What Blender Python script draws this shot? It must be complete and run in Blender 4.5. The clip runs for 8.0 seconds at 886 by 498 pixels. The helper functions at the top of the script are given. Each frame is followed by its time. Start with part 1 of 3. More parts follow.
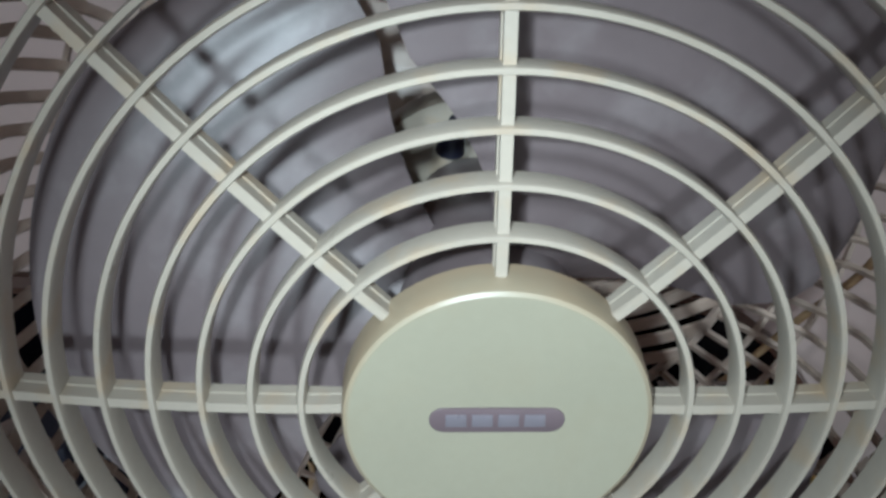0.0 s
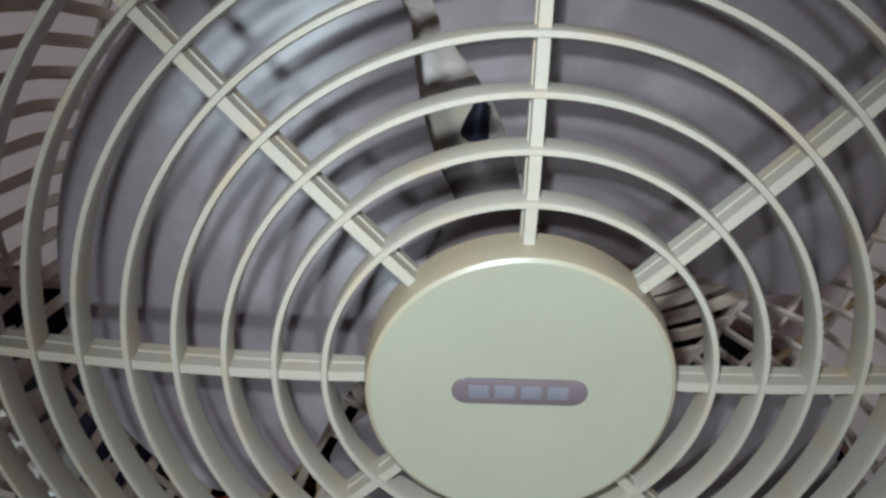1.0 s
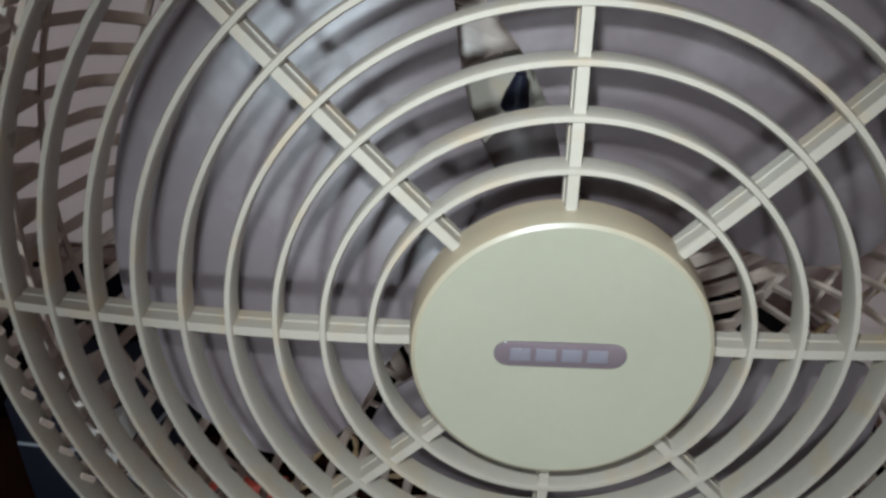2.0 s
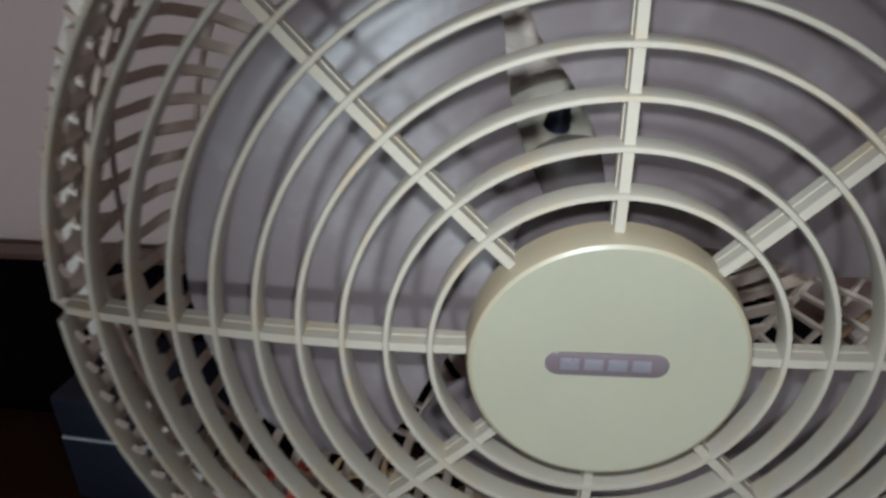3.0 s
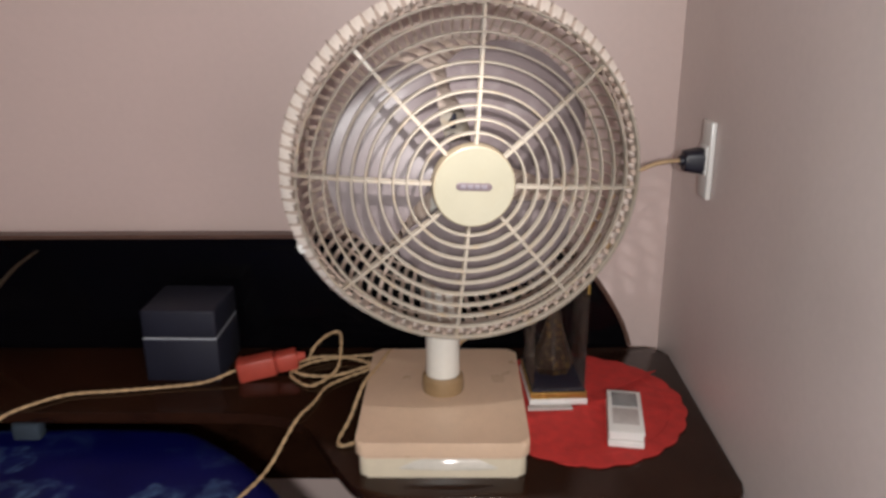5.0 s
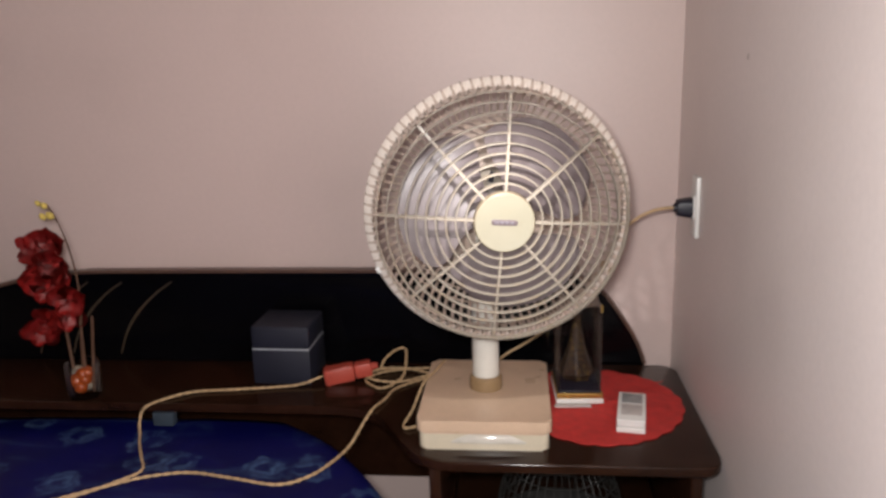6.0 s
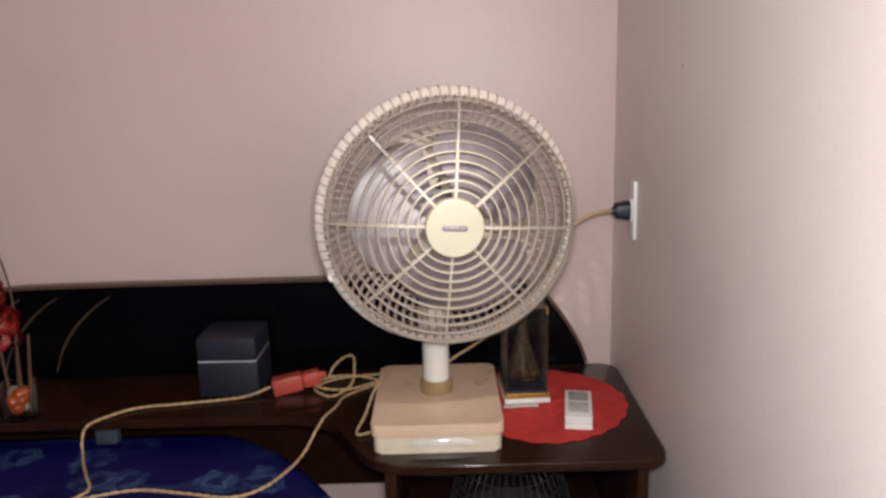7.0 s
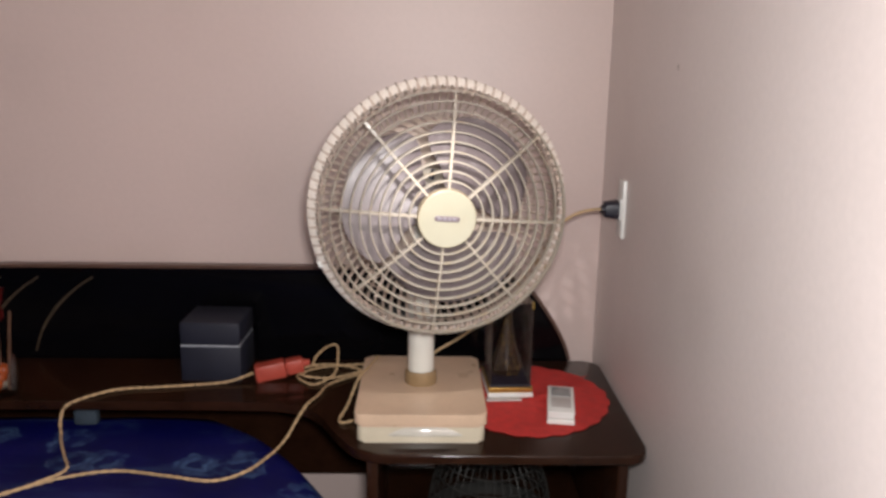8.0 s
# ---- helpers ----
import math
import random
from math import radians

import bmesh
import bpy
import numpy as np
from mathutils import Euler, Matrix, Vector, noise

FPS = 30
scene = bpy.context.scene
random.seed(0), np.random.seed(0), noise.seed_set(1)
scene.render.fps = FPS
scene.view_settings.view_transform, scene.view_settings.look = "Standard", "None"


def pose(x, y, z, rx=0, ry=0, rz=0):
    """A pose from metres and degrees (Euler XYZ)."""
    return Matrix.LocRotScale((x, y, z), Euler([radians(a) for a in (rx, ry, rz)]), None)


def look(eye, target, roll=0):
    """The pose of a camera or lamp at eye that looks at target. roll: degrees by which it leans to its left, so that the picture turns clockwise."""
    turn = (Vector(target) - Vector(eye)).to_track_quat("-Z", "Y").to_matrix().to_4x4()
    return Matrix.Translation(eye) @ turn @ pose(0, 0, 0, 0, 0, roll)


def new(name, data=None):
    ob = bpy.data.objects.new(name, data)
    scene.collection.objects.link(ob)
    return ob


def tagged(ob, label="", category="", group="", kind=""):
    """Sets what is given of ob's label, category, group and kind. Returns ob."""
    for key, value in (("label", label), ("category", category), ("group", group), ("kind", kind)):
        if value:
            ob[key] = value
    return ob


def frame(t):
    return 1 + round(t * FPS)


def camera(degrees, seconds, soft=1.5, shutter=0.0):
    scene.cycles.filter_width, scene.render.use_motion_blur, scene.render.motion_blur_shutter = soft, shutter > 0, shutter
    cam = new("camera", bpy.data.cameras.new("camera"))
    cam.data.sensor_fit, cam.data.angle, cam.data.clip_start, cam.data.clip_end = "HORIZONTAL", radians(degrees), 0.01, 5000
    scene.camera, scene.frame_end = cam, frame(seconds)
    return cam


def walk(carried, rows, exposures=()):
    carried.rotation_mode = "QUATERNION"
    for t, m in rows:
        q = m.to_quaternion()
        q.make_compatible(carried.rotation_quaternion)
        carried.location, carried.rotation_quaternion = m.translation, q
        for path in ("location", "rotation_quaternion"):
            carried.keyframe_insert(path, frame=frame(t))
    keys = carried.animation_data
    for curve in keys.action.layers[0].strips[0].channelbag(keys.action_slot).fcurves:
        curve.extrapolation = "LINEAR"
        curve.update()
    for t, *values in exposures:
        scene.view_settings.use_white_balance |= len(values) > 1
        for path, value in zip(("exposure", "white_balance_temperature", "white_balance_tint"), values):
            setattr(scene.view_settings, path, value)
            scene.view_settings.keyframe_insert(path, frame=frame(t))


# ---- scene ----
cam = camera(58.67, 8.0, soft=2.9, shutter=0.5)
PATH = [
    (0, (-0.3446, -0.6363, 1.2677), (-0.6473, 1.1467, 0.4136), -3.91),
    (0.5, (-0.3476, -0.6399, 1.2560), (-0.6594, 1.1510, 0.4220), -3.00),
    (1, (-0.3498, -0.6445, 1.2539), (-0.6754, 1.1565, 0.4474), -2.67),
    (1.5, (-0.3547, -0.6447, 1.2569), (-0.6766, 1.1373, 0.4080), -2.93),
    (1.7, (-0.3526, -0.6551, 1.2511), (-0.7591, 1.1164, 0.4164), -3.72),
    (2.8, (-0.3591, -0.6489, 1.2629), (-0.7183, 1.1113, 0.3841), -2.50),
    (3, (-0.3625, -0.6707, 1.2692), (-0.7984, 1.0831, 0.4125), -4.02),
    (3.3, (-0.3629, -0.7065, 1.2901), (-0.7221, 1.0460, 0.3958), -3.38),
    (3.5, (-0.3664, -0.7605, 1.2873), (-0.5646, 1.0332, 0.4252), -1.48),
    (4, (-0.3528, -0.9599, 1.2766), (-0.6685, 0.8504, 0.4872), -1.11),
    (4.3, (-0.3689, -1.0385, 1.2978), (-0.6067, 0.8164, 0.5886), -0.15),
    (4.5, (-0.3881, -1.0960, 1.3116), (-0.5098, 0.7985, 0.6825), 1.93),
    (4.7, (-0.4014, -1.1804, 1.3205), (-0.3867, 0.7074, 0.6602), 0.15),
    (5.8, (-0.3315, -1.6406, 1.3639), (-0.5517, 0.2890, 0.8861), -2.45),
    (6, (-0.3446, -1.6703, 1.3668), (-0.5335, 0.2654, 0.9002), -1.50),
    (6.5, (-0.3761, -1.6998, 1.3720), (-0.4091, 0.2464, 0.9126), -1.01),
    (7, (-0.3851, -1.6936, 1.3728), (-0.3866, 0.2538, 0.9172), -1.61),
    (7.5, (-0.3868, -1.6928, 1.3713), (-0.4076, 0.2572, 0.9272), -1.46),
    (8, (-0.4053, -1.7010, 1.3573), (-0.3532, 0.2459, 0.9025), 0.93),
]
EXPOSURES = [(0, 0.95, 5200, -6), (1.7, 0.90, 5300, -4), (2.8, 0.83, 5400, -3), (3.5, 0.63, 5500, -1), (4.0, 0.85, 6000, 4), (4.3, 1.34, 6150, 5), (4.5, 1.58, 6200, 6), (4.7, 1.68, 6300, 8), (5.8, 1.81, 6500, 12), (6.5, 1.86, 6420, 10), (8, 1.86, 6400, 10)]
walk(cam, [(t, look(e, g, r)) for t, e, g, r in PATH], EXPOSURES)

# ---- light ----
world = bpy.data.worlds.new("world")
scene.world = world
world.use_nodes = True
world.node_tree.nodes["Background"].inputs[0].default_value = (0.9, 0.85, 0.8, 1)
world.node_tree.nodes["Background"].inputs[1].default_value = 0.0

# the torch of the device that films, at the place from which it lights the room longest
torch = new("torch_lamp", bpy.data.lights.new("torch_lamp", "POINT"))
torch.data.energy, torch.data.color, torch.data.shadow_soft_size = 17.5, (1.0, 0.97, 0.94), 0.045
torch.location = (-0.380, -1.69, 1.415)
# a second lamp, added where the same torch starts near the fan; burns throughout
added_near_torch = new("torch_lamp", bpy.data.lights.new("torch_lamp", "SPOT"))
added_near_torch.data.energy, added_near_torch.data.color, added_near_torch.data.shadow_soft_size = 2.15, (1.0, 0.97, 0.94), 0.0045
added_near_torch.data.spot_size, added_near_torch.data.spot_blend = radians(71), 1.0
added_near_torch.matrix_basis = look((-0.366, -0.637, 1.276), (-0.374, -0.429, 1.140))


# ---- materials ----
def mat(name, base, rough=0.5, metal=0.0, vary=0.08, scale=12.0, fine=220.0, bump=0.05, stain=None, stain_amount=0.0,
        coat=0.0, spec=0.5, trans=0.0, alpha=1.0, per_object=0.0):
    m = bpy.data.materials.new(name)
    m.use_nodes = True
    nt = m.node_tree
    n, l = nt.nodes, nt.links
    b = n["Principled BSDF"]
    b.inputs["Roughness"].default_value = rough
    b.inputs["Metallic"].default_value = metal
    b.inputs["Coat Weight"].default_value = coat
    b.inputs["Specular IOR Level"].default_value = spec
    b.inputs["Transmission Weight"].default_value = trans
    tc = n.new("ShaderNodeTexCoord")
    big = n.new("ShaderNodeTexNoise")
    big.inputs["Scale"].default_value, big.inputs["Detail"].default_value = scale, 4.0
    small = n.new("ShaderNodeTexNoise")
    small.inputs["Scale"].default_value, small.inputs["Detail"].default_value = fine, 3.0
    l.new(tc.outputs["Object"], big.inputs["Vector"])
    l.new(tc.outputs["Object"], small.inputs["Vector"])
    ramp = n.new("ShaderNodeMapRange")
    ramp.inputs[1].default_value, ramp.inputs[2].default_value = 0.3, 0.7
    ramp.inputs[3].default_value, ramp.inputs[4].default_value = 1 - vary, 1 + vary
    l.new(big.outputs[0], ramp.inputs[0])
    r2 = n.new("ShaderNodeMapRange")
    r2.inputs[1].default_value, r2.inputs[2].default_value = 0.3, 0.7
    r2.inputs[3].default_value, r2.inputs[4].default_value = 1 - vary * 0.5, 1 + vary * 0.5
    l.new(small.outputs[0], r2.inputs[0])
    mul = n.new("ShaderNodeMath")
    mul.operation = "MULTIPLY"
    l.new(ramp.outputs[0], mul.inputs[0])
    l.new(r2.outputs[0], mul.inputs[1])
    val = mul.outputs[0]
    if per_object:
        oi = n.new("ShaderNodeObjectInfo")
        r3 = n.new("ShaderNodeMapRange")
        r3.inputs[3].default_value, r3.inputs[4].default_value = 1 - per_object, 1 + per_object
        l.new(oi.outputs["Random"], r3.inputs[0])
        mm = n.new("ShaderNodeMath")
        mm.operation = "MULTIPLY"
        l.new(val, mm.inputs[0])
        l.new(r3.outputs[0], mm.inputs[1])
        val = mm.outputs[0]
    sc = n.new("ShaderNodeVectorMath")
    sc.operation = "SCALE"
    sc.inputs[0].default_value = base
    l.new(val, sc.inputs["Scale"])
    col = sc.outputs[0]
    if stain:
        sn = n.new("ShaderNodeTexNoise")
        sn.inputs["Scale"].default_value, sn.inputs["Detail"].default_value = scale * 2.3, 6.0
        l.new(tc.outputs["Object"], sn.inputs["Vector"])
        sr = n.new("ShaderNodeMapRange")
        sr.inputs[1].default_value, sr.inputs[2].default_value = 0.52, 0.75
        sr.inputs[3].default_value, sr.inputs[4].default_value = 0.0, stain_amount
        l.new(sn.outputs[0], sr.inputs[0])
        mx = n.new("ShaderNodeMix")
        mx.data_type = "RGBA"
        l.new(sr.outputs[0], mx.inputs[0])
        l.new(col, mx.inputs[6])
        mx.inputs[7].default_value = (*stain, 1)
        col = mx.outputs[2]
    l.new(col, b.inputs["Base Color"])
    rr = n.new("ShaderNodeMapRange")
    rr.inputs[3].default_value, rr.inputs[4].default_value = max(0.02, rough - 0.08), min(1.0, rough + 0.08)
    l.new(big.outputs[0], rr.inputs[0])
    l.new(rr.outputs[0], b.inputs["Roughness"])
    if bump:
        bp = n.new("ShaderNodeBump")
        bp.inputs["Strength"].default_value, bp.inputs["Distance"].default_value = bump, 0.002
        l.new(small.outputs[0], bp.inputs["Height"])
        l.new(bp.outputs[0], b.inputs["Normal"])
    return m


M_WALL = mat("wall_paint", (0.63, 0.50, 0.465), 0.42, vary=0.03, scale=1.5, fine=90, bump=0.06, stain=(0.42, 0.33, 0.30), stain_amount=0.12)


def add_specks(m, scale, size, colour):
    """Small scattered scuffs and specks on a painted wall."""
    n, l = m.node_tree.nodes, m.node_tree.links
    b = n["Principled BSDF"]
    old = b.inputs["Base Color"].links[0].from_socket
    tc, vo, mr, mx = n.new("ShaderNodeTexCoord"), n.new("ShaderNodeTexVoronoi"), n.new("ShaderNodeMapRange"), n.new("ShaderNodeMix")
    vo.inputs["Scale"].default_value = scale
    mr.inputs[1].default_value, mr.inputs[2].default_value, mr.inputs[3].default_value, mr.inputs[4].default_value = size, size * 1.8, 0.6, 0.0
    mx.data_type = "RGBA"
    mx.inputs[7].default_value = (*colour, 1)
    l.new(tc.outputs["Object"], vo.inputs["Vector"])
    l.new(vo.outputs["Distance"], mr.inputs[0])
    l.new(mr.outputs[0], mx.inputs[0])
    l.new(old, mx.inputs[6])
    l.new(mx.outputs[2], b.inputs["Base Color"])


add_specks(M_WALL, 5.0, 0.016, (0.25, 0.18, 0.15))
# unseen ceiling, far walls and floor are kept dark to weaken bounced light
M_CEIL = mat("dark_ceiling", (0.20, 0.12, 0.07), 0.6, vary=0.15, scale=2)
M_FAR = mat("dark_far_wall", (0.33, 0.27, 0.25), 0.7, vary=0.05, scale=1.5)
# side wall's base colour lightened where the torch alone leaves it too dark
M_WALLE = mat("side_wall_lightened", (0.76, 0.67, 0.64), 0.42, vary=0.04, scale=1.8, fine=90, bump=0.06, stain=(0.52, 0.42, 0.40), stain_amount=0.15)
add_specks(M_WALLE, 5.0, 0.018, (0.25, 0.18, 0.15))
M_FLOOR = mat("dark_floor", (0.14, 0.09, 0.06), 0.35, vary=0.12, scale=4)
# front guard and hub base colours darkened to offset the added near lamp
M_CREAM = mat("darkened_aged_cream", (0.33, 0.288, 0.236), 0.30, vary=0.05, scale=22, fine=300, bump=0.04, stain=(0.36, 0.24, 0.12), stain_amount=0.5)
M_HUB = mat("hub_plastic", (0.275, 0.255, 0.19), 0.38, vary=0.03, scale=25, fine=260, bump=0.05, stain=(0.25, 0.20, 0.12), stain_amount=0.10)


def add_grime(m, r0, r1, colour, amount):
    """Brown grime that has settled round the worn edge of a round cap."""
    n, l = m.node_tree.nodes, m.node_tree.links
    b = n["Principled BSDF"]
    old = b.inputs["Base Color"].links[0].from_socket
    tc, ln, no, mr, mu, mx = n.new("ShaderNodeTexCoord"), n.new("ShaderNodeVectorMath"), n.new("ShaderNodeTexNoise"), n.new("ShaderNodeMapRange"), n.new("ShaderNodeMath"), n.new("ShaderNodeMix")
    ln.operation = "LENGTH"
    no.inputs["Scale"].default_value, no.inputs["Detail"].default_value = 45.0, 4.0
    mr.inputs[1].default_value, mr.inputs[2].default_value, mr.inputs[4].default_value = r0, r1, amount
    mu.operation = "MULTIPLY"
    mx.data_type = "RGBA"
    mx.inputs[7].default_value = (*colour, 1)
    l.new(tc.outputs["Object"], ln.inputs[0])
    l.new(tc.outputs["Object"], no.inputs["Vector"])
    l.new(ln.outputs["Value"], mr.inputs[0])
    l.new(mr.outputs[0], mu.inputs[0])
    l.new(no.outputs[0], mu.inputs[1])
    l.new(mu.outputs[0], mx.inputs[0])
    l.new(old, mx.inputs[6])
    l.new(mx.outputs[2], b.inputs["Base Color"])


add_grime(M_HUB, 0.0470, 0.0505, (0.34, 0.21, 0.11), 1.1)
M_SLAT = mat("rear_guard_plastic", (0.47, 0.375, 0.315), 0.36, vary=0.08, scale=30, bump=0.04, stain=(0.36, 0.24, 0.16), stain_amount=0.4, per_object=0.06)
# crown teeth: a paler base colour than the slats
M_TOOTH = mat("pale_crown_plastic", (0.74, 0.665, 0.60), 0.36, vary=0.06, scale=30, bump=0.03, stain=(0.45, 0.34, 0.25), stain_amount=0.3, per_object=0.06)
M_BASE = mat("base_plastic", (0.62, 0.45, 0.32), 0.30, vary=0.05, scale=14, bump=0.04, stain=(0.5, 0.36, 0.24), stain_amount=0.3)
M_BASEL = mat("base_lower_plastic", (0.62, 0.55, 0.42), 0.25, vary=0.05, scale=16, bump=0.03)
M_STRIP = mat("pale_glossy_plastic", (0.56, 0.53, 0.47), 0.13, vary=0.08, scale=30, bump=0.02)
M_POLE = mat("pole_plastic", (0.68, 0.66, 0.60), 0.3, vary=0.03, scale=20)
M_COLLAR = mat("collar_plastic", (0.28, 0.185, 0.095), 0.45, vary=0.1, scale=40)
# blade colour darkened as well, against the added near lamp
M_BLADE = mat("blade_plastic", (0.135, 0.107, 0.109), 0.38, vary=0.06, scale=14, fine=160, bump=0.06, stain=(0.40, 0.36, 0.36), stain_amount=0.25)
M_BADGE = mat("badge_mauve", (0.125, 0.094, 0.102), 0.3, vary=0.05, scale=60)
M_LETTER = mat("badge_silver", (0.21, 0.19, 0.215), 0.3, metal=0.3, vary=0.05, scale=60)
M_BLACK = mat("black_rubber", (0.008, 0.008, 0.018), 0.45, vary=0.1, scale=60)
M_WOOD = mat("dark_lacquered_wood", (0.022, 0.0085, 0.0045), 0.16, vary=0.3, scale=9, fine=60, bump=0.02, spec=0.28)
M_EDGE = mat("wood_edge_band", (0.10, 0.055, 0.04), 0.3, vary=0.2, scale=14)
M_PANEL = mat("black_lacquer_panel", (0.002, 0.0018, 0.0025), 0.16, vary=0.2, scale=6, bump=0.01, spec=0.15)
M_ARC = mat("inlay_gold", (0.10, 0.07, 0.045), 0.35, metal=0.3, vary=0.1, scale=50)
M_DOILY = mat("red_crochet", (0.50, 0.03, 0.025), 0.85, vary=0.15, scale=60, fine=500, bump=0.5)
M_WHITE = mat("white_plastic", (0.78, 0.77, 0.74), 0.35, vary=0.03, scale=30)
M_GREY = mat("grey_window", (0.22, 0.22, 0.22), 0.2, vary=0.1, scale=60)
M_LGREY = mat("pale_print", (0.50, 0.46, 0.44), 0.5, vary=0.1, scale=90)
M_NAVY = mat("navy_card", (0.0075, 0.0085, 0.020), 0.62, vary=0.1, scale=20, bump=0.08)
M_SILVER = mat("silver_band", (0.42, 0.44, 0.48), 0.4, metal=0.2, vary=0.05, scale=40)
M_ORANGE = mat("orange_red_plastic", (0.41, 0.062, 0.040), 0.42, vary=0.08, scale=30)
M_CORD = mat("cream_cord", (0.47, 0.32, 0.175), 0.55, vary=0.15, scale=60, fine=400, bump=0.2)
M_GOLD = mat("gold_trim", (0.55, 0.36, 0.10), 0.3, metal=0.8, vary=0.2, scale=120, bump=0.2)
M_BRONZE = mat("dark_bronze_figure", (0.03, 0.016, 0.010), 0.35, metal=0.2, vary=0.4, scale=60, stain=(0.42, 0.26, 0.08), stain_amount=0.5)
M_BLUE = mat("dark_blue_velvet", (0.010, 0.010, 0.024), 0.5, vary=0.1, scale=50)
M_PETAL = mat("red_petal", (0.20, 0.006, 0.005), 0.5, vary=0.25, scale=50, fine=300, bump=0.1, per_object=0.15)
M_BUD = mat("yellow_bud", (0.55, 0.42, 0.10), 0.5, vary=0.15, scale=60)
M_STEM = mat("brown_stem", (0.09, 0.040, 0.020), 0.6, vary=0.15, scale=60)
M_PEB_O = mat("orange_pebble", (0.30, 0.055, 0.010), 0.25, vary=0.1, scale=60)
M_PEB_W = mat("white_pebble", (0.24, 0.21, 0.16), 0.25, vary=0.1, scale=60)
M_PALE = mat("pale_blue_cloth", (0.026, 0.040, 0.058), 0.8, vary=0.1, scale=40)
M_MESH = mat("grey_wire", (0.030, 0.030, 0.028), 0.5, metal=0.2, vary=0.1, scale=60)


def glass_mat(name, tint, rough, ior=1.24):
    m = bpy.data.materials.new(name)
    m.use_nodes = True
    n, l = m.node_tree.nodes, m.node_tree.links
    out = n["Material Output"]
    n.remove(n["Principled BSDF"])
    tr, gl, mx, fr = n.new("ShaderNodeBsdfTransparent"), n.new("ShaderNodeBsdfGlossy"), n.new("ShaderNodeMixShader"), n.new("ShaderNodeFresnel")
    tr.inputs[0].default_value = (*tint, 1)
    gl.inputs["Roughness"].default_value = rough
    fr.inputs[0].default_value = ior
    no, bu = n.new("ShaderNodeTexNoise"), n.new("ShaderNodeBump")
    no.inputs["Scale"].default_value, no.inputs["Detail"].default_value = 55.0, 1.0
    bu.inputs["Strength"].default_value, bu.inputs["Distance"].default_value = 0.5, 0.02
    l.new(no.outputs[0], bu.inputs["Height"])
    l.new(bu.outputs[0], gl.inputs["Normal"])
    l.new(fr.outputs[0], mx.inputs[0])
    l.new(tr.outputs[0], mx.inputs[1])
    l.new(gl.outputs[0], mx.inputs[2])
    l.new(mx.outputs[0], out.inputs[0])
    return m


M_GLASS = glass_mat("clear_acrylic", (0.93, 0.93, 0.93), 0.03)
M_FILM = glass_mat("clear_wrapping_film", (0.97, 0.97, 0.97), 0.03, 1.22)


def bedspread_mat():
    """Deep blue satin with pale printed blooms and leafy streaks."""
    m = mat("blue_bedspread", (0.0014, 0.0022, 0.062), 0.5, vary=0.25, scale=7, fine=400, bump=0.15)
    n, l = m.node_tree.nodes, m.node_tree.links
    b = n["Principled BSDF"]
    old = b.inputs["Base Color"].links[0].from_socket
    tc = n.new("ShaderNodeTexCoord")
    wob = n.new("ShaderNodeTexNoise")
    wob.inputs["Scale"].default_value, wob.inputs["Detail"].default_value = 26.0, 4.0
    add = n.new("ShaderNodeVectorMath")
    add.operation = "MULTIPLY_ADD"
    add.inputs[1].default_value = (0.075, 0.06, 0.0)
    l.new(tc.outputs["Object"], wob.inputs["Vector"])
    l.new(wob.outputs["Color"], add.inputs[0])
    l.new(tc.outputs["Object"], add.inputs[2])
    vo = n.new("ShaderNodeTexVoronoi")
    vo.voronoi_dimensions = "2D"
    vo.inputs["Scale"].default_value = 8.0
    l.new(add.outputs[0], vo.inputs["Vector"])
    ring = n.new("ShaderNodeValToRGB")
    e = ring.color_ramp.elements
    e[0].position, e[0].color = 0.0, (0.1, 0.1, 0.1, 1)
    e[1].position, e[1].color = 0.42, (0, 0, 0, 1)
    for pos, v in ((0.10, 0.05), (0.17, 0.8), (0.24, 0.25), (0.30, 0.6), (0.36, 0.0)):
        k = e.new(pos)
        k.color = (v, v, v, 1)
    l.new(vo.outputs["Distance"], ring.inputs[0])
    st = n.new("ShaderNodeTexNoise")
    st.inputs["Scale"].default_value, st.inputs["Detail"].default_value = 38.0, 5.0
    l.new(tc.outputs["Object"], st.inputs["Vector"])
    sr = n.new("ShaderNodeMapRange")
    sr.inputs[1].default_value, sr.inputs[2].default_value = 0.36, 0.60
    l.new(st.outputs[0], sr.inputs[0])
    mu = n.new("ShaderNodeMath")
    mu.operation = "MULTIPLY"
    sel = n.new("ShaderNodeSeparateColor")
    pick = n.new("ShaderNodeMapRange")
    pick.inputs[1].default_value, pick.inputs[2].default_value = 0.2, 0.5
    few = n.new("ShaderNodeMath")
    few.operation = "MULTIPLY"
    l.new(vo.outputs["Color"], sel.inputs[0])
    l.new(sel.outputs[0], pick.inputs[0])
    l.new(ring.outputs[0], few.inputs[0])
    l.new(pick.outputs[0], few.inputs[1])
    l.new(few.outputs[0], mu.inputs[0])
    l.new(sr.outputs[0], mu.inputs[1])
    mp, lf, lr, mm = n.new("ShaderNodeMapping"), n.new("ShaderNodeTexNoise"), n.new("ShaderNodeMapRange"), n.new("ShaderNodeMath")
    mp.inputs["Rotation"].default_value, mp.inputs["Scale"].default_value = (0, 0, radians(-28)), (5.0, 21.0, 1.0)
    lf.inputs["Scale"].default_value, lf.inputs["Detail"].default_value, lf.inputs["Distortion"].default_value = 1.0, 5.0, 0.8
    lr.inputs[1].default_value, lr.inputs[2].default_value, lr.inputs[4].default_value = 0.56, 0.74, 0.22
    mm.operation = "MAXIMUM"
    l.new(tc.outputs["Object"], mp.inputs[0])
    l.new(mp.outputs[0], lf.inputs["Vector"])
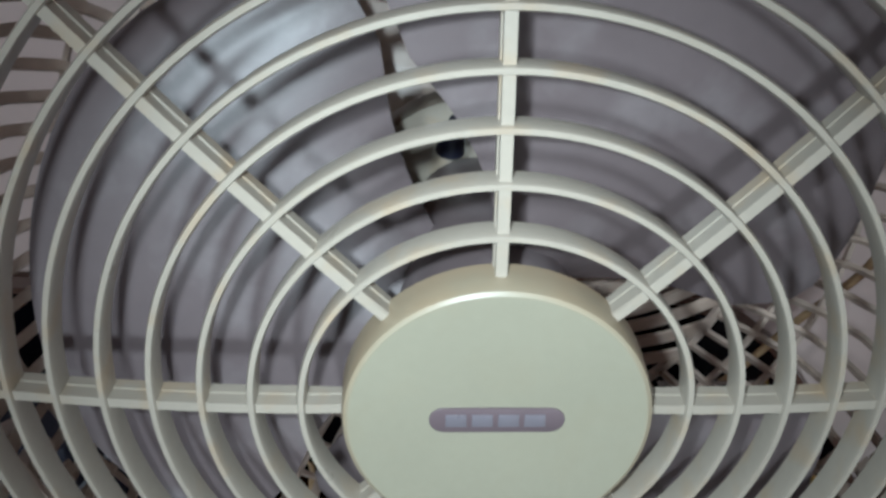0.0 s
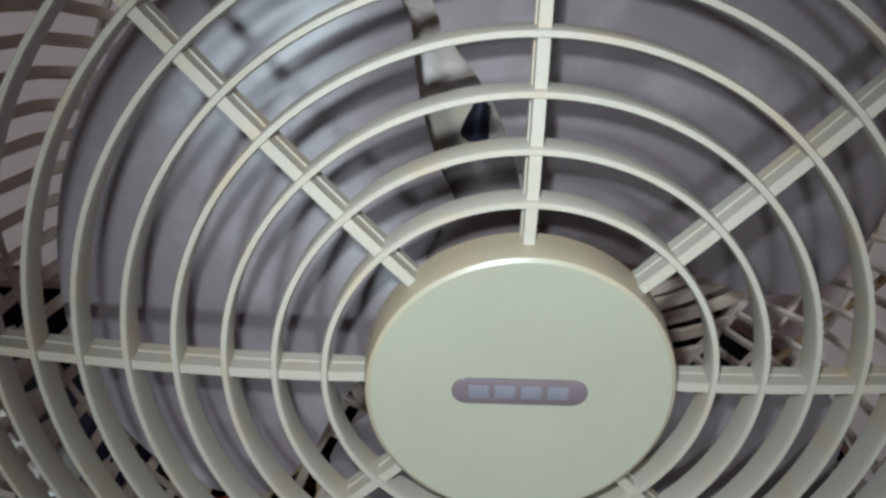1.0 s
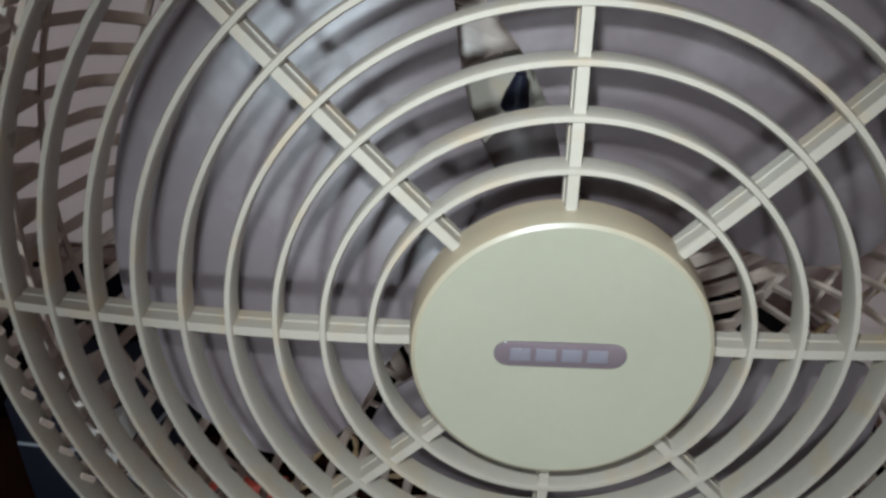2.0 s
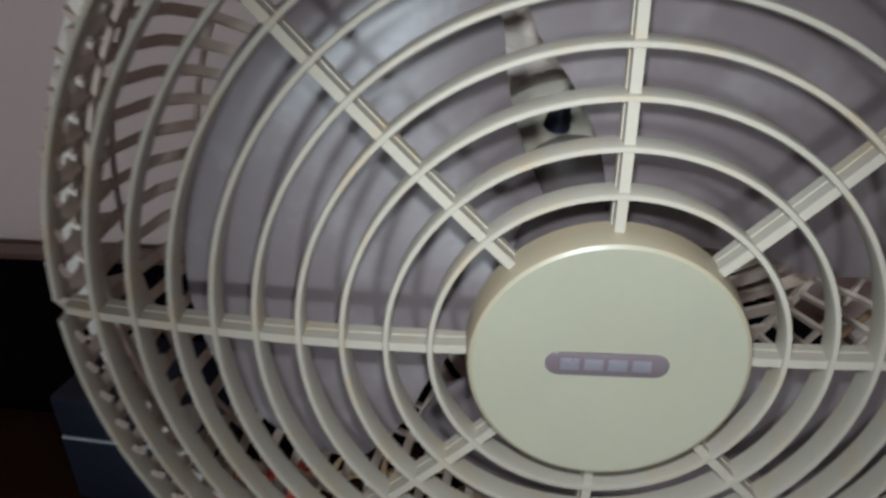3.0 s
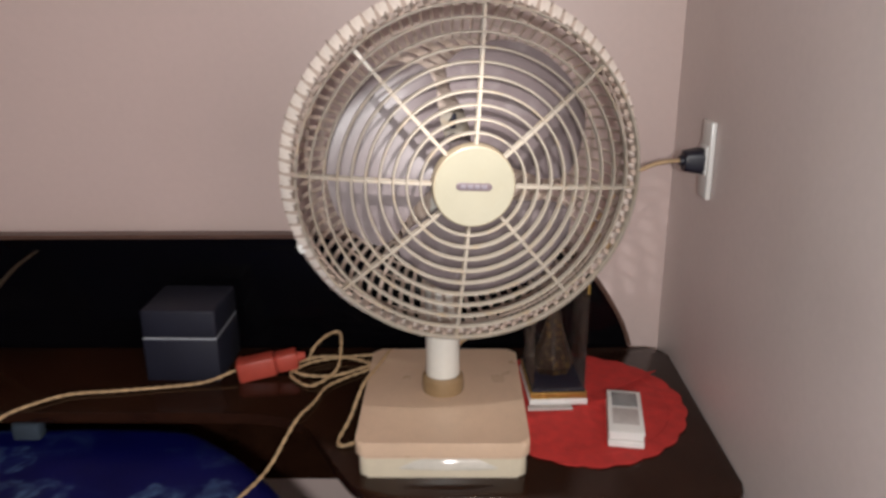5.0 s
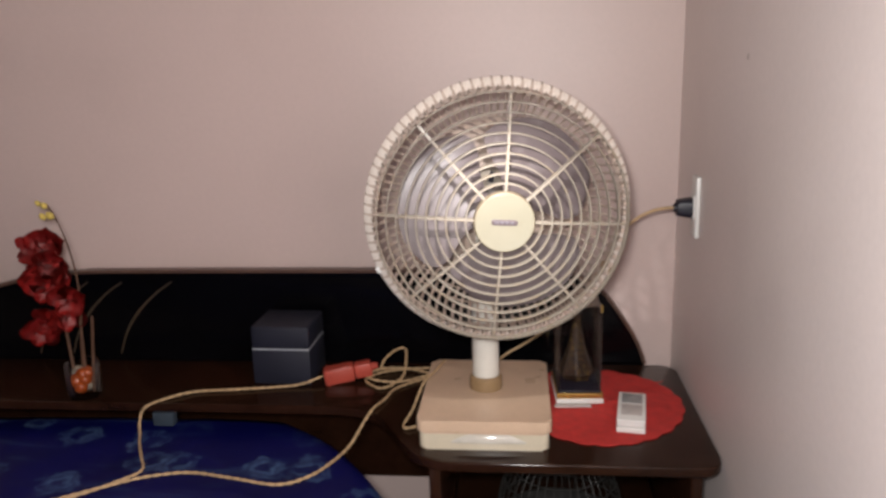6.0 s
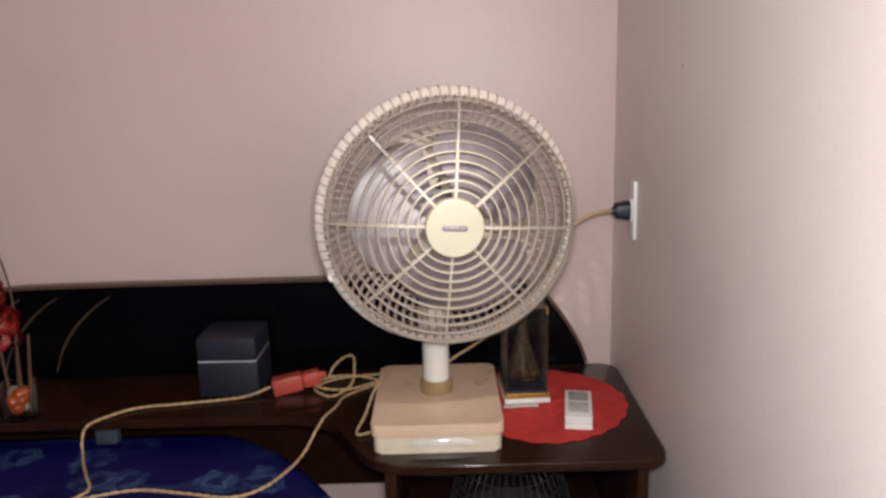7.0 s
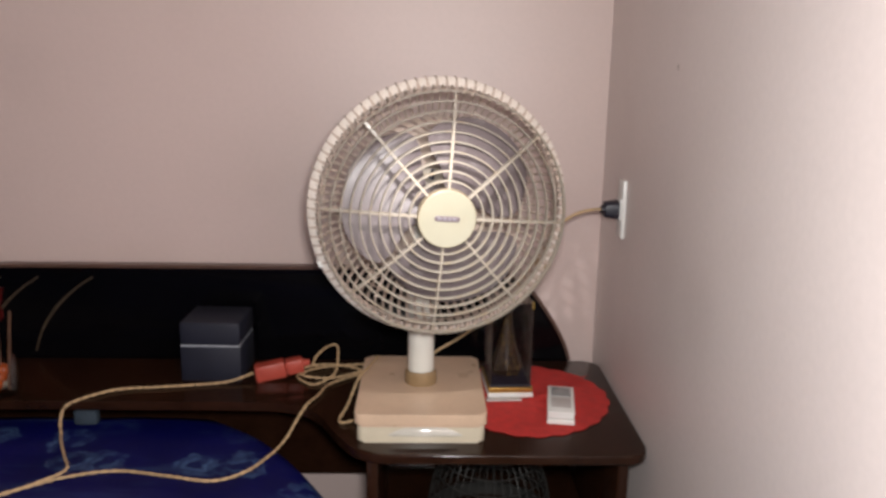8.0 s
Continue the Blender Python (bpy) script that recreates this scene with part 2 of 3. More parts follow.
    l.new(lf.outputs[0], lr.inputs[0])
    l.new(mu.outputs[0], mm.inputs[0])
    l.new(lr.outputs[0], mm.inputs[1])
    mx = n.new("ShaderNodeMix")
    mx.data_type = "RGBA"
    l.new(mm.outputs[0], mx.inputs[0])
    l.new(old, mx.inputs[6])
    mx.inputs[7].default_value = (0.075, 0.14, 0.26, 1)
    l.new(mx.outputs[2], b.inputs["Base Color"])
    b.inputs["Specular IOR Level"].default_value = 0.18
    return m


M_BED = bedspread_mat()


# ---- building helpers ----
def mesh_of(name, bm, material, smooth=35):
    me = bpy.data.meshes.new(name)
    bmesh.ops.recalc_face_normals(bm, faces=bm.faces[:])
    bm.to_mesh(me)
    bm.free()
    me.materials.append(material)
    me.polygons.foreach_set("use_smooth", [smooth > 0] * len(me.polygons))
    if smooth > 0:
        me.set_sharp_from_angle(angle=radians(smooth))
    return me


def part(name, bm, material, parent, label="", m=None, smooth=35):
    ob = new(name, mesh_of(name, bm, material, smooth))
    ob.parent = parent
    if m is not None:
        ob.matrix_basis = m
    return tagged(ob, label)


def repeat(name, me, parent, m):
    ob = new(name, me)
    ob.parent, ob.matrix_basis = parent, m
    return ob


def thing(name, m, label, category, group=""):
    ob = new(name)
    ob.empty_display_size = 0.05
    ob.matrix_basis = m
    return tagged(ob, label, category, group)


def single(name, bm, material, m, label, category, kind="", smooth=35, group=""):
    ob = new(name, mesh_of(name, bm, material, smooth))
    ob.matrix_basis = m
    return tagged(ob, label, category, group, kind)


def box(x0, x1, y0, y1, z0, z1, bevel=0.0, seg=2):
    bm = bmesh.new()
    bmesh.ops.create_cube(bm, size=1, matrix=Matrix.Translation(((x0 + x1) / 2, (y0 + y1) / 2, (z0 + z1) / 2)) @ Matrix.Diagonal((x1 - x0, y1 - y0, z1 - z0, 1)))
    if bevel:
        bmesh.ops.bevel(bm, geom=bm.edges[:], offset=bevel, segments=seg, affect="EDGES", profile=0.5)
    return bm


def lathe(profile, seg=64, closed=False, a0=0.0, a1=360.0):
    """Turns (radius, z) points about z."""
    bm = bmesh.new()
    full = abs(a1 - a0) >= 360
    n = seg if full else seg + 1
    rows = []
    for i in range(n):
        a = radians(a0 + (a1 - a0) * i / seg)
        rows.append([bm.verts.new((r * math.cos(a), r * math.sin(a), z)) for r, z in profile])
    k = len(profile)
    for i in range(seg):
        p, q = rows[i], rows[(i + 1) % n]
        for j in range(k if closed else k - 1):
            bm.faces.new((p[j], q[j], q[(j + 1) % k], p[(j + 1) % k]))
    if not full and closed:
        bm.faces.new(rows[0])
        bm.faces.new(rows[-1][::-1])
    bmesh.ops.remove_doubles(bm, verts=bm.verts[:], dist=1e-6)
    return bm


def prism(outline, z0, z1, bevel=0.0, seg=3):
    bm = bmesh.new()
    lo = [bm.verts.new((x, y, z0)) for x, y in outline]
    hi = [bm.verts.new((x, y, z1)) for x, y in outline]
    n = len(outline)
    bm.faces.new(lo[::-1])
    bm.faces.new(hi)
    for i in range(n):
        bm.faces.new((lo[i], lo[(i + 1) % n], hi[(i + 1) % n], hi[i]))
    if bevel:
        es = [e for e in bm.edges if abs(e.verts[0].co.z - e.verts[1].co.z) < 1e-6]
        bmesh.ops.bevel(bm, geom=es, offset=bevel, segments=seg, affect="EDGES", profile=0.5)
    return bm


def rounded_rect(w, d, r, n=6, cx=0.0, cy=0.0):
    pts = []
    for sx, sy, a in ((1, 1, 0), (-1, 1, 90), (-1, -1, 180), (1, -1, 270)):
        for i in range(n + 1):
            t = radians(a + 90 * i / n)
            pts.append((cx + sx * (w / 2 - r) + r * math.cos(t), cy + sy * (d / 2 - r) + r * math.sin(t)))
    return pts


def strip(path, wide, thin, w, t):
    """A slat along path: half-vectors across (wide) and through (thin), per point, with full sizes w and t."""
    bm = bmesh.new()
    rows = []
    for p, a, b in zip(path, wide, thin):
        a, b = Vector(a) * (w / 2), Vector(b) * (t / 2)
        rows.append([bm.verts.new(Vector(p) + v) for v in (a + b, -a + b, -a - b, a - b)])
    for p, q in zip(rows, rows[1:]):
        for j in range(4):
            bm.faces.new((p[j], q[j], q[(j + 1) % 4], p[(j + 1) % 4]))
    bm.faces.new(rows[0][::-1])
    bm.faces.new(rows[-1])
    return bm


def smooth_path(pts, step=0.006):
    """Catmull-Rom through pts, at even small steps."""
    P = [Vector(p) for p in pts]
    P = [P[0] * 2 - P[1]] + P + [P[-1] * 2 - P[-2]]
    out = []
    for i in range(1, len(P) - 2):
        a, b, c, d = P[i - 1:i + 3]
        n = max(2, int((c - b).length / step))
        for j in range(n):
            t = j / n
            out.append(0.5 * (2 * b + (c - a) * t + (2 * a - 5 * b + 4 * c - d) * t * t + (3 * b - a - 3 * c + d) * t ** 3))
    out.append(P[-2])
    return out


def tube(bm, path, r, seg=8):
    up = Vector((0.13, 0.21, 0.97))
    rows = []
    for i, p in enumerate(path):
        d = (path[min(i + 1, len(path) - 1)] - path[max(i - 1, 0)]).normalized()
        a = d.cross(up)
        a = a.normalized() if a.length > 1e-4 else Vector((1, 0, 0))
        b = d.cross(a)
        rr = r(i / (len(path) - 1)) if callable(r) else r
        rows.append([bm.verts.new(p + rr * (a * math.cos(k * math.tau / seg) + b * math.sin(k * math.tau / seg))) for k in range(seg)])
    for p, q in zip(rows, rows[1:]):
        for j in range(seg):
            bm.faces.new((p[j], q[j], q[(j + 1) % seg], p[(j + 1) % seg]))
    bm.faces.new(rows[0][::-1])
    bm.faces.new(rows[-1])


def twisted(pts, r=0.0017, pitch=0.034):
    """A two-strand twisted cord along pts."""
    path = smooth_path(pts, 0.003)
    bm = bmesh.new()
    s = [0.0]
    for a, b in zip(path, path[1:]):
        s.append(s[-1] + (b - a).length)
    for phase in (0, math.pi):
        strand = []
        for i, p in enumerate(path):
            d = (path[min(i + 1, len(path) - 1)] - path[max(i - 1, 0)]).normalized()
            a = d.cross(Vector((0.13, 0.21, 0.97))).normalized()
            b = d.cross(a)
            w = s[i] / pitch * math.tau + phase
            strand.append(p + (a * math.cos(w) + b * math.sin(w)) * r * 0.85)
        tube(bm, strand, r, 6)
    return bm


# ---- the room ----
WALL_Y = 0.055
# room extended out of view so that its far sides bounce less light
LEFT, BACK, TOP = -4.4, -4.8, 2.8


def slab(name, x0, x1, y0, y1, z0, z1, material, label):
    return single(name, box(x0, x1, y0, y1, z0, z1), material, Matrix.Identity(4), label, name.split("_")[0], "structure", 0)


slab("floor", LEFT, 0, BACK, WALL_Y, -0.1, 0, M_FLOOR, "unseen floor, dark brown to cut bounced light")
slab("ceiling", LEFT, 0, BACK, WALL_Y, TOP, TOP + 0.1, M_CEIL, "unseen ceiling, dark brown to cut bounced light")
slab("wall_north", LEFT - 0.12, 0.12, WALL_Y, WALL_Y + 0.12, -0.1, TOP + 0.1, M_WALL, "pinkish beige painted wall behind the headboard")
slab("wall_east", 0, 0.12, BACK, WALL_Y, -0.1, TOP + 0.1, M_WALLE, "pinkish painted side wall, base colour lightened, with faint marks")
slab("wall_west", LEFT - 0.12, LEFT, BACK, WALL_Y, -0.1, TOP + 0.1, M_FAR, "unseen wall, darkened to cut bounced light")
slab("wall_south", LEFT - 0.12, 0.12, BACK - 0.12, BACK, -0.1, TOP + 0.1, M_FAR, "unseen wall, darkened to cut bounced light")


# ---- headboard unit with shelf and bedside table ----
DESK = 0.70


def headboard_unit():
    t = thing("headboard_unit", pose(-0.9, 0, 0), "dark brown lacquered headboard with shelf and bedside table", "headboard")
    ox = 0.9
    # top board: narrow shelf that swells in a curve into the bedside top
    curve = smooth_path([(-0.46, -0.457, 0), (-0.512, -0.440, 0), (-0.55, -0.39, 0), (-0.60, -0.30, 0), (-0.64, -0.262, 0), (-0.70, -0.243, 0), (-0.80, -0.24, 0)], 0.012)
    out = [(-0.03, -0.002), (-1.95, -0.002), (-1.95, -0.24)] + [(p.x, p.y) for p in reversed(curve)]
    for i in range(9):
        a = radians(-90 + 90 * i / 8)
        out.append((-0.038 + 0.034 * math.cos(a), -0.423 + 0.034 * math.sin(a)))
    for i in range(7):
        a = radians(90 * i / 6)
        out.append((-0.034 + 0.03 * math.cos(a), -0.035 + 0.03 * math.sin(a)))
    out = [(x + ox, y) for x, y in out if (x, y) != (-0.03, -0.002)]
    part("shelf_top", prism(out, DESK - 0.018, DESK, 0.004), M_WOOD, t, "glossy dark brown top with curved front")
    # upright panel with rounded shoulders
    prof = [(-1.86, 0.668), (-1.84, 0.72), (-1.80, 0.77), (-1.74, 0.815), (-1.66, 0.85), (-1.56, 0.878), (-1.46, 0.90), (-1.36, 0.910), (-1.2, 0.9135)]
    right = [(-0.30, 0.9135), (-0.245, 0.909), (-0.20, 0.895), (-0.165, 0.871), (-0.145, 0.848), (-0.106, 0.791), (-0.08, 0.743), (-0.066, 0.702), (-0.062, 0.668)]
    pts = prof + right
    bm = prism([(x + ox, z - 0.004) for x, z in pts], -0.022, -0.002, 0.004, 2)
    bm.transform(Matrix.Rotation(radians(90), 4, "X"))
    panel = part("panel", bm, M_PANEL, t, "glossy black panel")
    # brown edge band that follows the top of the panel
    path = smooth_path([(x + ox, 0.012, z - 0.0005) for x, z in pts[1:-1]], 0.02)
    dirs = []
    for i, p in enumerate(path):
        d = (path[min(i + 1, len(path) - 1)] - path[max(i - 1, 0)]).normalized()
        dirs.append(Vector((-d.z, 0, d.x)))
    part("edge_band", strip(path, [(0, 1, 0)] * len(path), dirs, 0.024, 0.007), M_EDGE, panel, "brown edge band")
    # gold inlay arcs
    for dx in (0.0, -0.118, -0.20):
        k = 1.0 if dx == 0 else 0.85
        arc = smooth_path([(-1.135 + dx + ox, 0, 0.888), (-1.178 + dx + ox, 0, 0.858), (-1.222 + dx + ox, 0, 0.815), (-1.255 + dx + ox, 0, 0.766), (-1.275 + dx + ox, 0, 0.714)], 0.01)
        bm = bmesh.new()
        tube(bm, [Vector((p.x, 0.0018, p.z)) for p in arc], lambda s: 0.0032 * (1 - 0.5 * abs(2 * s - 1)), 6)
        part("inlay", bm, M_ARC, panel, "dull gold curved inlay")
    # bedside carcass under the top
    part("side_panel", box(-0.055 + ox, -0.035 + ox, -0.437, -0.01, 0.02, DESK - 0.0185, 0.002), M_WOOD, t)
    part("side_panel", box(-0.50 + ox, -0.48 + ox, -0.437, -0.01, 0.02, DESK - 0.0185, 0.002), M_WOOD, t)
    part("back_panel", box(-0.479 + ox, -0.056 + ox, -0.025, -0.012, 0.02, DESK - 0.019), M_WOOD, t)
    part("lower_shelf", box(-0.479 + ox, -0.056 + ox, -0.42, -0.026, 0.42, 0.44), M_WOOD, t)
    part("plinth", box(-0.479 + ox, -0.056 + ox, -0.41, -0.026, 0.0, 0.08), M_WOOD, t)
    part("support_panel", box(-1.80 + ox, -0.501 + ox, 0.005, 0.02, 0.41, 0.679), M_WOOD, t)
    return t


headboard_unit()


def bed():
    t = thing("bed", pose(-1.5, -1.2, 0), "bed with a deep blue flowered satin spread", "bed")
    part("mattress", box(-0.78, 0.62, -0.9, 0.95, 0.30, 0.60, 0.08, 3), M_PALE, t)
    part("bed_frame", box(-0.76, 0.60, -0.88, 0.93, 0.0, 0.295, 0.01), M_WOOD, t)
    # spread: a sheet that falls over the rounded edge, with soft folds
    bm = bmesh.new()
    nx, ny = 110, 120
    grid = []
    for j in range(ny + 1):
        row = []
        for i in range(nx + 1):
            x, y = -0.80 + 2.03 * i / nx, -0.93 + 1.94 * j / ny
            z = 0.643
            # the edge of the top, which swings inwards near the headboard
            k = max(0.0, (y - 0.58) / 0.42)
            edge = 0.98 - 0.26 * k * k
            fold = noise.noise(Vector((x * 3, y * 6, 0.3))) * 0.008 + noise.noise(Vector((x * 11, y * 9, 1.3))) * 0.004
            over = x - edge + 0.05
            if over > 0:
                q = over / 0.25
                x = edge - 0.05 + 0.085 * (1 - math.exp(-q * 3.0)) + 0.010 * math.sin(y * 29) * q
                z -= 0.36 * q ** 1.7
            row.append(bm.verts.new((x, y, z + fold)))
        grid.append(row)
    for j in range(ny):
        for i in range(nx):
            bm.faces.new((grid[j][i], grid[j][i + 1], grid[j + 1][i + 1], grid[j + 1][i]))
    sp = part("bedspread", bm, M_BED, t, "deep blue satin spread with pale flowers", smooth=60)
    so = sp.modifiers.new("thickness", "SOLIDIFY")
    so.thickness, so.offset = 0.004, -1
    return t


bed()

# ---- the fan ----
FAN_AT = Vector((-0.405, -0.27, DESK))
YAW, TILT, SPIN = 0.1485, -0.0460, -0.0683
HUB = Vector((-0.3662, -0.4291, 1.1121))
fn = Vector((math.sin(YAW) * math.cos(TILT), -math.cos(YAW) * math.cos(TILT), math.sin(TILT)))
fu = Vector((math.cos(YAW), math.sin(YAW), 0))
fw = fn.cross(fu)
HEAD = Matrix.Translation(HUB - FAN_AT) @ Matrix((fu, fw, fn)).transposed().to_4x4() @ Matrix.Rotation(SPIN, 4, "Z")


def ring_radius(k):
    return 0.0462 + 0.0159 * k


def dome(r):
    """Height of the guard's slightly domed front over the hub at radius r."""
    return 0.003 - 0.0135 * math.copysign(((r - 0.06) / 0.14) ** 2, r - 0.06)


def desk_fan():
    t = thing("desk_fan", Matrix.Translation(FAN_AT), "aged cream plastic desk fan with round guard", "fan")
    # base: square box with a bevelled upper shell and a lighter lower tray
    part("base", prism(rounded_rect(0.236, 0.287, 0.013, 8), 0.032, 0.056, 0.0055, 4), M_BASE, t, "peach-cream plastic base")
    part("base_tray", prism(rounded_rect(0.228, 0.279, 0.012, 8), 0.0, 0.0335, 0.004, 3), M_BASEL, t, "cream lower tray")
    bm = box(-0.085, 0.085, -0.003, 0.003, -0.0085, 0.0085, 0.002, 2)
    bmesh.ops.subdivide_edges(bm, edges=[e for e in bm.edges if e.calc_length() > 0.1], cuts=24, use_grid_fill=True)
    for v in bm.verts:
        v.co.y -= 0.012 * (1 - (v.co.x / 0.085) ** 2) + 0.0012 * (1 - (v.co.z / 0.0085) ** 2) - 0.0095
    part("control_strip", bm, M_STRIP, t, "pale glossy front control strip", pose(0.008, -0.1385, 0.0215, -22, 0, 0))
    part("collar", lathe([(0, 0.054), (0.030, 0.054), (0.0315, 0.062), (0.0305, 0.078), (0.027, 0.082), (0, 0.082)], 32), M_COLLAR, t, "brown collar", pose(-0.001, 0.008, 0))
    part("pole", lathe([(0, 0.07), (0.0255, 0.07), (0.0245, 0.30), (0.023, 0.40), (0, 0.41)], 32), M_POLE, t, "white plastic pole", pose(-0.001, 0.010, 0))
    # motor
    H = HEAD
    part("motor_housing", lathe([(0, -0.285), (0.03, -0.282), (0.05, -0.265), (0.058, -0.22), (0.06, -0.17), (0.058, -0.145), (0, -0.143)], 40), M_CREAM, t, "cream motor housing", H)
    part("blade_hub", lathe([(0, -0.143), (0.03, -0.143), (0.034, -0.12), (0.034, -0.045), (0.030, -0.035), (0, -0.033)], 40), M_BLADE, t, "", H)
    # blades
    bm = bmesh.new()
    na, nr = 22, 14
    R0, R1, SPAN = 0.030, 0.170, 105.0
    top, low = [], []
    for j in range(nr + 1):
        r = R0 + (R1 - R0) * j / nr
        f = j / nr
        half = SPAN / 2 * (0.72 + 0.34 * min(1.0, f * 1.8)) * (1 - 0.30 * max(0.0, (f - 0.72) / 0.28) ** 2.4)
        rowt, rowl = [], []
        for i in range(na + 1):
            s = i / na * 2 - 1
            a = radians(half * s + 6 * f)
            rr = r - (0.014 * abs(s) ** 3) * f ** 2
            z = -0.062 + 0.022 * s * (0.6 + 0.4 * f) + 0.006 * (1 - s * s)
            rowt.append(bm.verts.new((rr * math.cos(a), rr * math.sin(a), z)))
            rowl.append(bm.verts.new((rr * math.cos(a), rr * math.sin(a), z - 0.0022)))
        top.append(rowt)
        low.append(rowl)
    for j in range(nr):
        for i in range(na):
            bm.faces.new((top[j][i], top[j][i + 1], top[j + 1][i + 1], top[j + 1][i]))
            bm.faces.new((low[j][i], low[j + 1][i], low[j + 1][i + 1], low[j][i + 1]))
    for i in range(na):
        bm.faces.new((top[nr][i], top[nr][i + 1], low[nr][i + 1], low[nr][i]))
        bm.faces.new((top[0][i + 1], top[0][i], low[0][i], low[0][i + 1]))
    for j in range(nr):
        bm.faces.new((top[j][0], top[j + 1][0], low[j + 1][0], low[j][0]))
        bm.faces.new((top[j + 1][na], top[j][na], low[j][na], low[j + 1][na]))
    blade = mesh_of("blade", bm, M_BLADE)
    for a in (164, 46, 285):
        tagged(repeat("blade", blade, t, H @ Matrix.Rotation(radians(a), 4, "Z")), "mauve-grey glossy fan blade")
    # front guard
    fr = lathe([(0.2066, -0.0165), (0.2070, -0.0160), (0.2075, -0.0165), (0.2076, -0.0195), (0.2071, -0.0200), (0.2066, -0.0195)], 128, True)
    fr.transform(Matrix.Translation((0.002, -0.003, 0)))
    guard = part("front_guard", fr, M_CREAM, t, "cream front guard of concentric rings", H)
    for k in range(1, 11):
        r = ring_radius(k)
        z = dome(r)
        w = 0.0014
        prof = [(r - w * 0.75, z - 0.0100), (r - w, z - 0.0015), (r - w * 0.6, z), (r + w * 0.6, z), (r + w, z - 0.0015), (r + w * 0.75, z - 0.0100)]
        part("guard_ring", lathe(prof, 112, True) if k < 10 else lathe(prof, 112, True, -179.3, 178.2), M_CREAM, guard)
    n = 10
    # spoke: a narrow front rib on a wider flange
    bm = bmesh.new()
    for w, d, back in ((0.0035, 0.0056, 0.0040), (0.0044, 0.0042, 0.0086)):
        path = [(0.047 + 0.156 * i / n, 0, dome(0.047 + 0.156 * i / n) - back) for i in range(n + 1)]
        rib = strip(path, [(0, 1, 0)] * (n + 1), [(0, 0, 1)] * (n + 1), w, d)
        bmesh.ops.bevel(rib, geom=[e for e in rib.edges if abs((e.verts[0].co - e.verts[1].co).normalized().x) > 0.9], offset=0.0006, segments=2, affect="EDGES")
        me = bpy.data.meshes.new("rib")
        rib.to_mesh(me)
        rib.free()
        bm.from_mesh(me)
        bpy.data.meshes.remove(me)
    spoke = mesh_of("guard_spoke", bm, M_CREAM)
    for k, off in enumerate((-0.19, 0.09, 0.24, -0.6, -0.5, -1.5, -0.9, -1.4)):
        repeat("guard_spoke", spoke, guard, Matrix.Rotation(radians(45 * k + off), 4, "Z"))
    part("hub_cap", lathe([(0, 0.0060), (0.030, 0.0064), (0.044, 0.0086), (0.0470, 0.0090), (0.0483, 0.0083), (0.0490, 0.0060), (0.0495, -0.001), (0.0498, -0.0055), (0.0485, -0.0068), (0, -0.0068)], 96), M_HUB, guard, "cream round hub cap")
    badge = part("badge", prism(rounded_rect(0.0430, 0.0094, 0.0046, 8), 0.0060, 0.0068, 0.0003, 2), M_BADGE, t, "mauve nameplate with pale lettering bars", H)
    # lettering as plain bars
    for i in range(4):
        part("letter_bar", box(-0.0162 + i * 0.0083, -0.0162 + i * 0.0083 + 0.0066, -0.0024, 0.0024, 0.0067, 0.0072, 0.0002), M_LETTER, badge)
    # rear guard: hoops, side slats and swept vanes
    rear = part("rear_guard", lathe([(0.2155, -0.097), (0.2171, -0.098), (0.2171, -0.100), (0.2155, -0.101)], 128, True), M_SLAT, t, "cream rear guard of slats", H @ Matrix.Translation((-0.0025, 0.001, 0)))
    for r, z, w, d in ((0.2050, -0.050, 0.0022, 0.003), (0.1935, -0.1455, 0.0024, 0.003), (0.1735, -0.1510, 0.0024, 0.003), (0.150, -0.1545, 0.004, 0.004), (0.064, -0.156, 0.010, 0.006)):
        part("hoop", lathe([(r - w / 2, z), (r + w / 2, z), (r + w / 2, z - d), (r - w / 2, z - d)], 96, True), M_SLAT, rear)
    # radius, depth, width and twist along one slat
    rows = [(0.2005, -0.0178, 0.0064, 28), (0.2062, -0.0195, 0.0064, 30), (0.2064, -0.023, 0.0062, 50), (0.2066, -0.034, 0.0058, 68), (0.2075, -0.044, 0.0060, 62), (0.2115, -0.052, 0.0058, 50), (0.2165, -0.060, 0.0056, 35),
            (0.2190, -0.068, 0.0050, 25), (0.2170, -0.098, 0.0050, 30), (0.2085, -0.128, 0.0052, 45), (0.1960, -0.143, 0.0052, 48), (0.1780, -0.150, 0.0052, 48), (0.1500, -0.154, 0.0048, 48)]
    path = [(r, 0, z) for r, z, _, _ in rows]
    wide, thin = [], []
    for i in range(len(path)):
        d = (Vector(path[min(i + 1, len(path) - 1)]) - Vector(path[max(i - 1, 0)])).normalized()
        out = Vector((0, 1, 0)).cross(d)
        twist, w = radians(rows[i][3]), rows[i][2]
        c, s = math.cos(twist), math.sin(twist)
        wide.append((Vector((0, 1, 0)) * c + out * s) * w)
        thin.append(-Vector((0, 1, 0)) * s + out * c)
    bm = strip(path, wide, thin, 1.0, 0.0022)
    # thin pointed fin that stands out between two teeth
    ends = [[bm.verts.new(Matrix.Rotation(math.pi / 84, 3, "Z") @ Vector((r, y, z))) for r, y in ((0.2085, -0.0032), (0.2085, 0.0032), (0.2245, 0.0005), (0.2245, -0.0005))] for z in (-0.0455, -0.0780)]
    for v in ends[0][2:]:
        v.co.z -= 0.0085
    bm.faces.new(ends[0])
    bm.faces.new(ends[1][::-1])
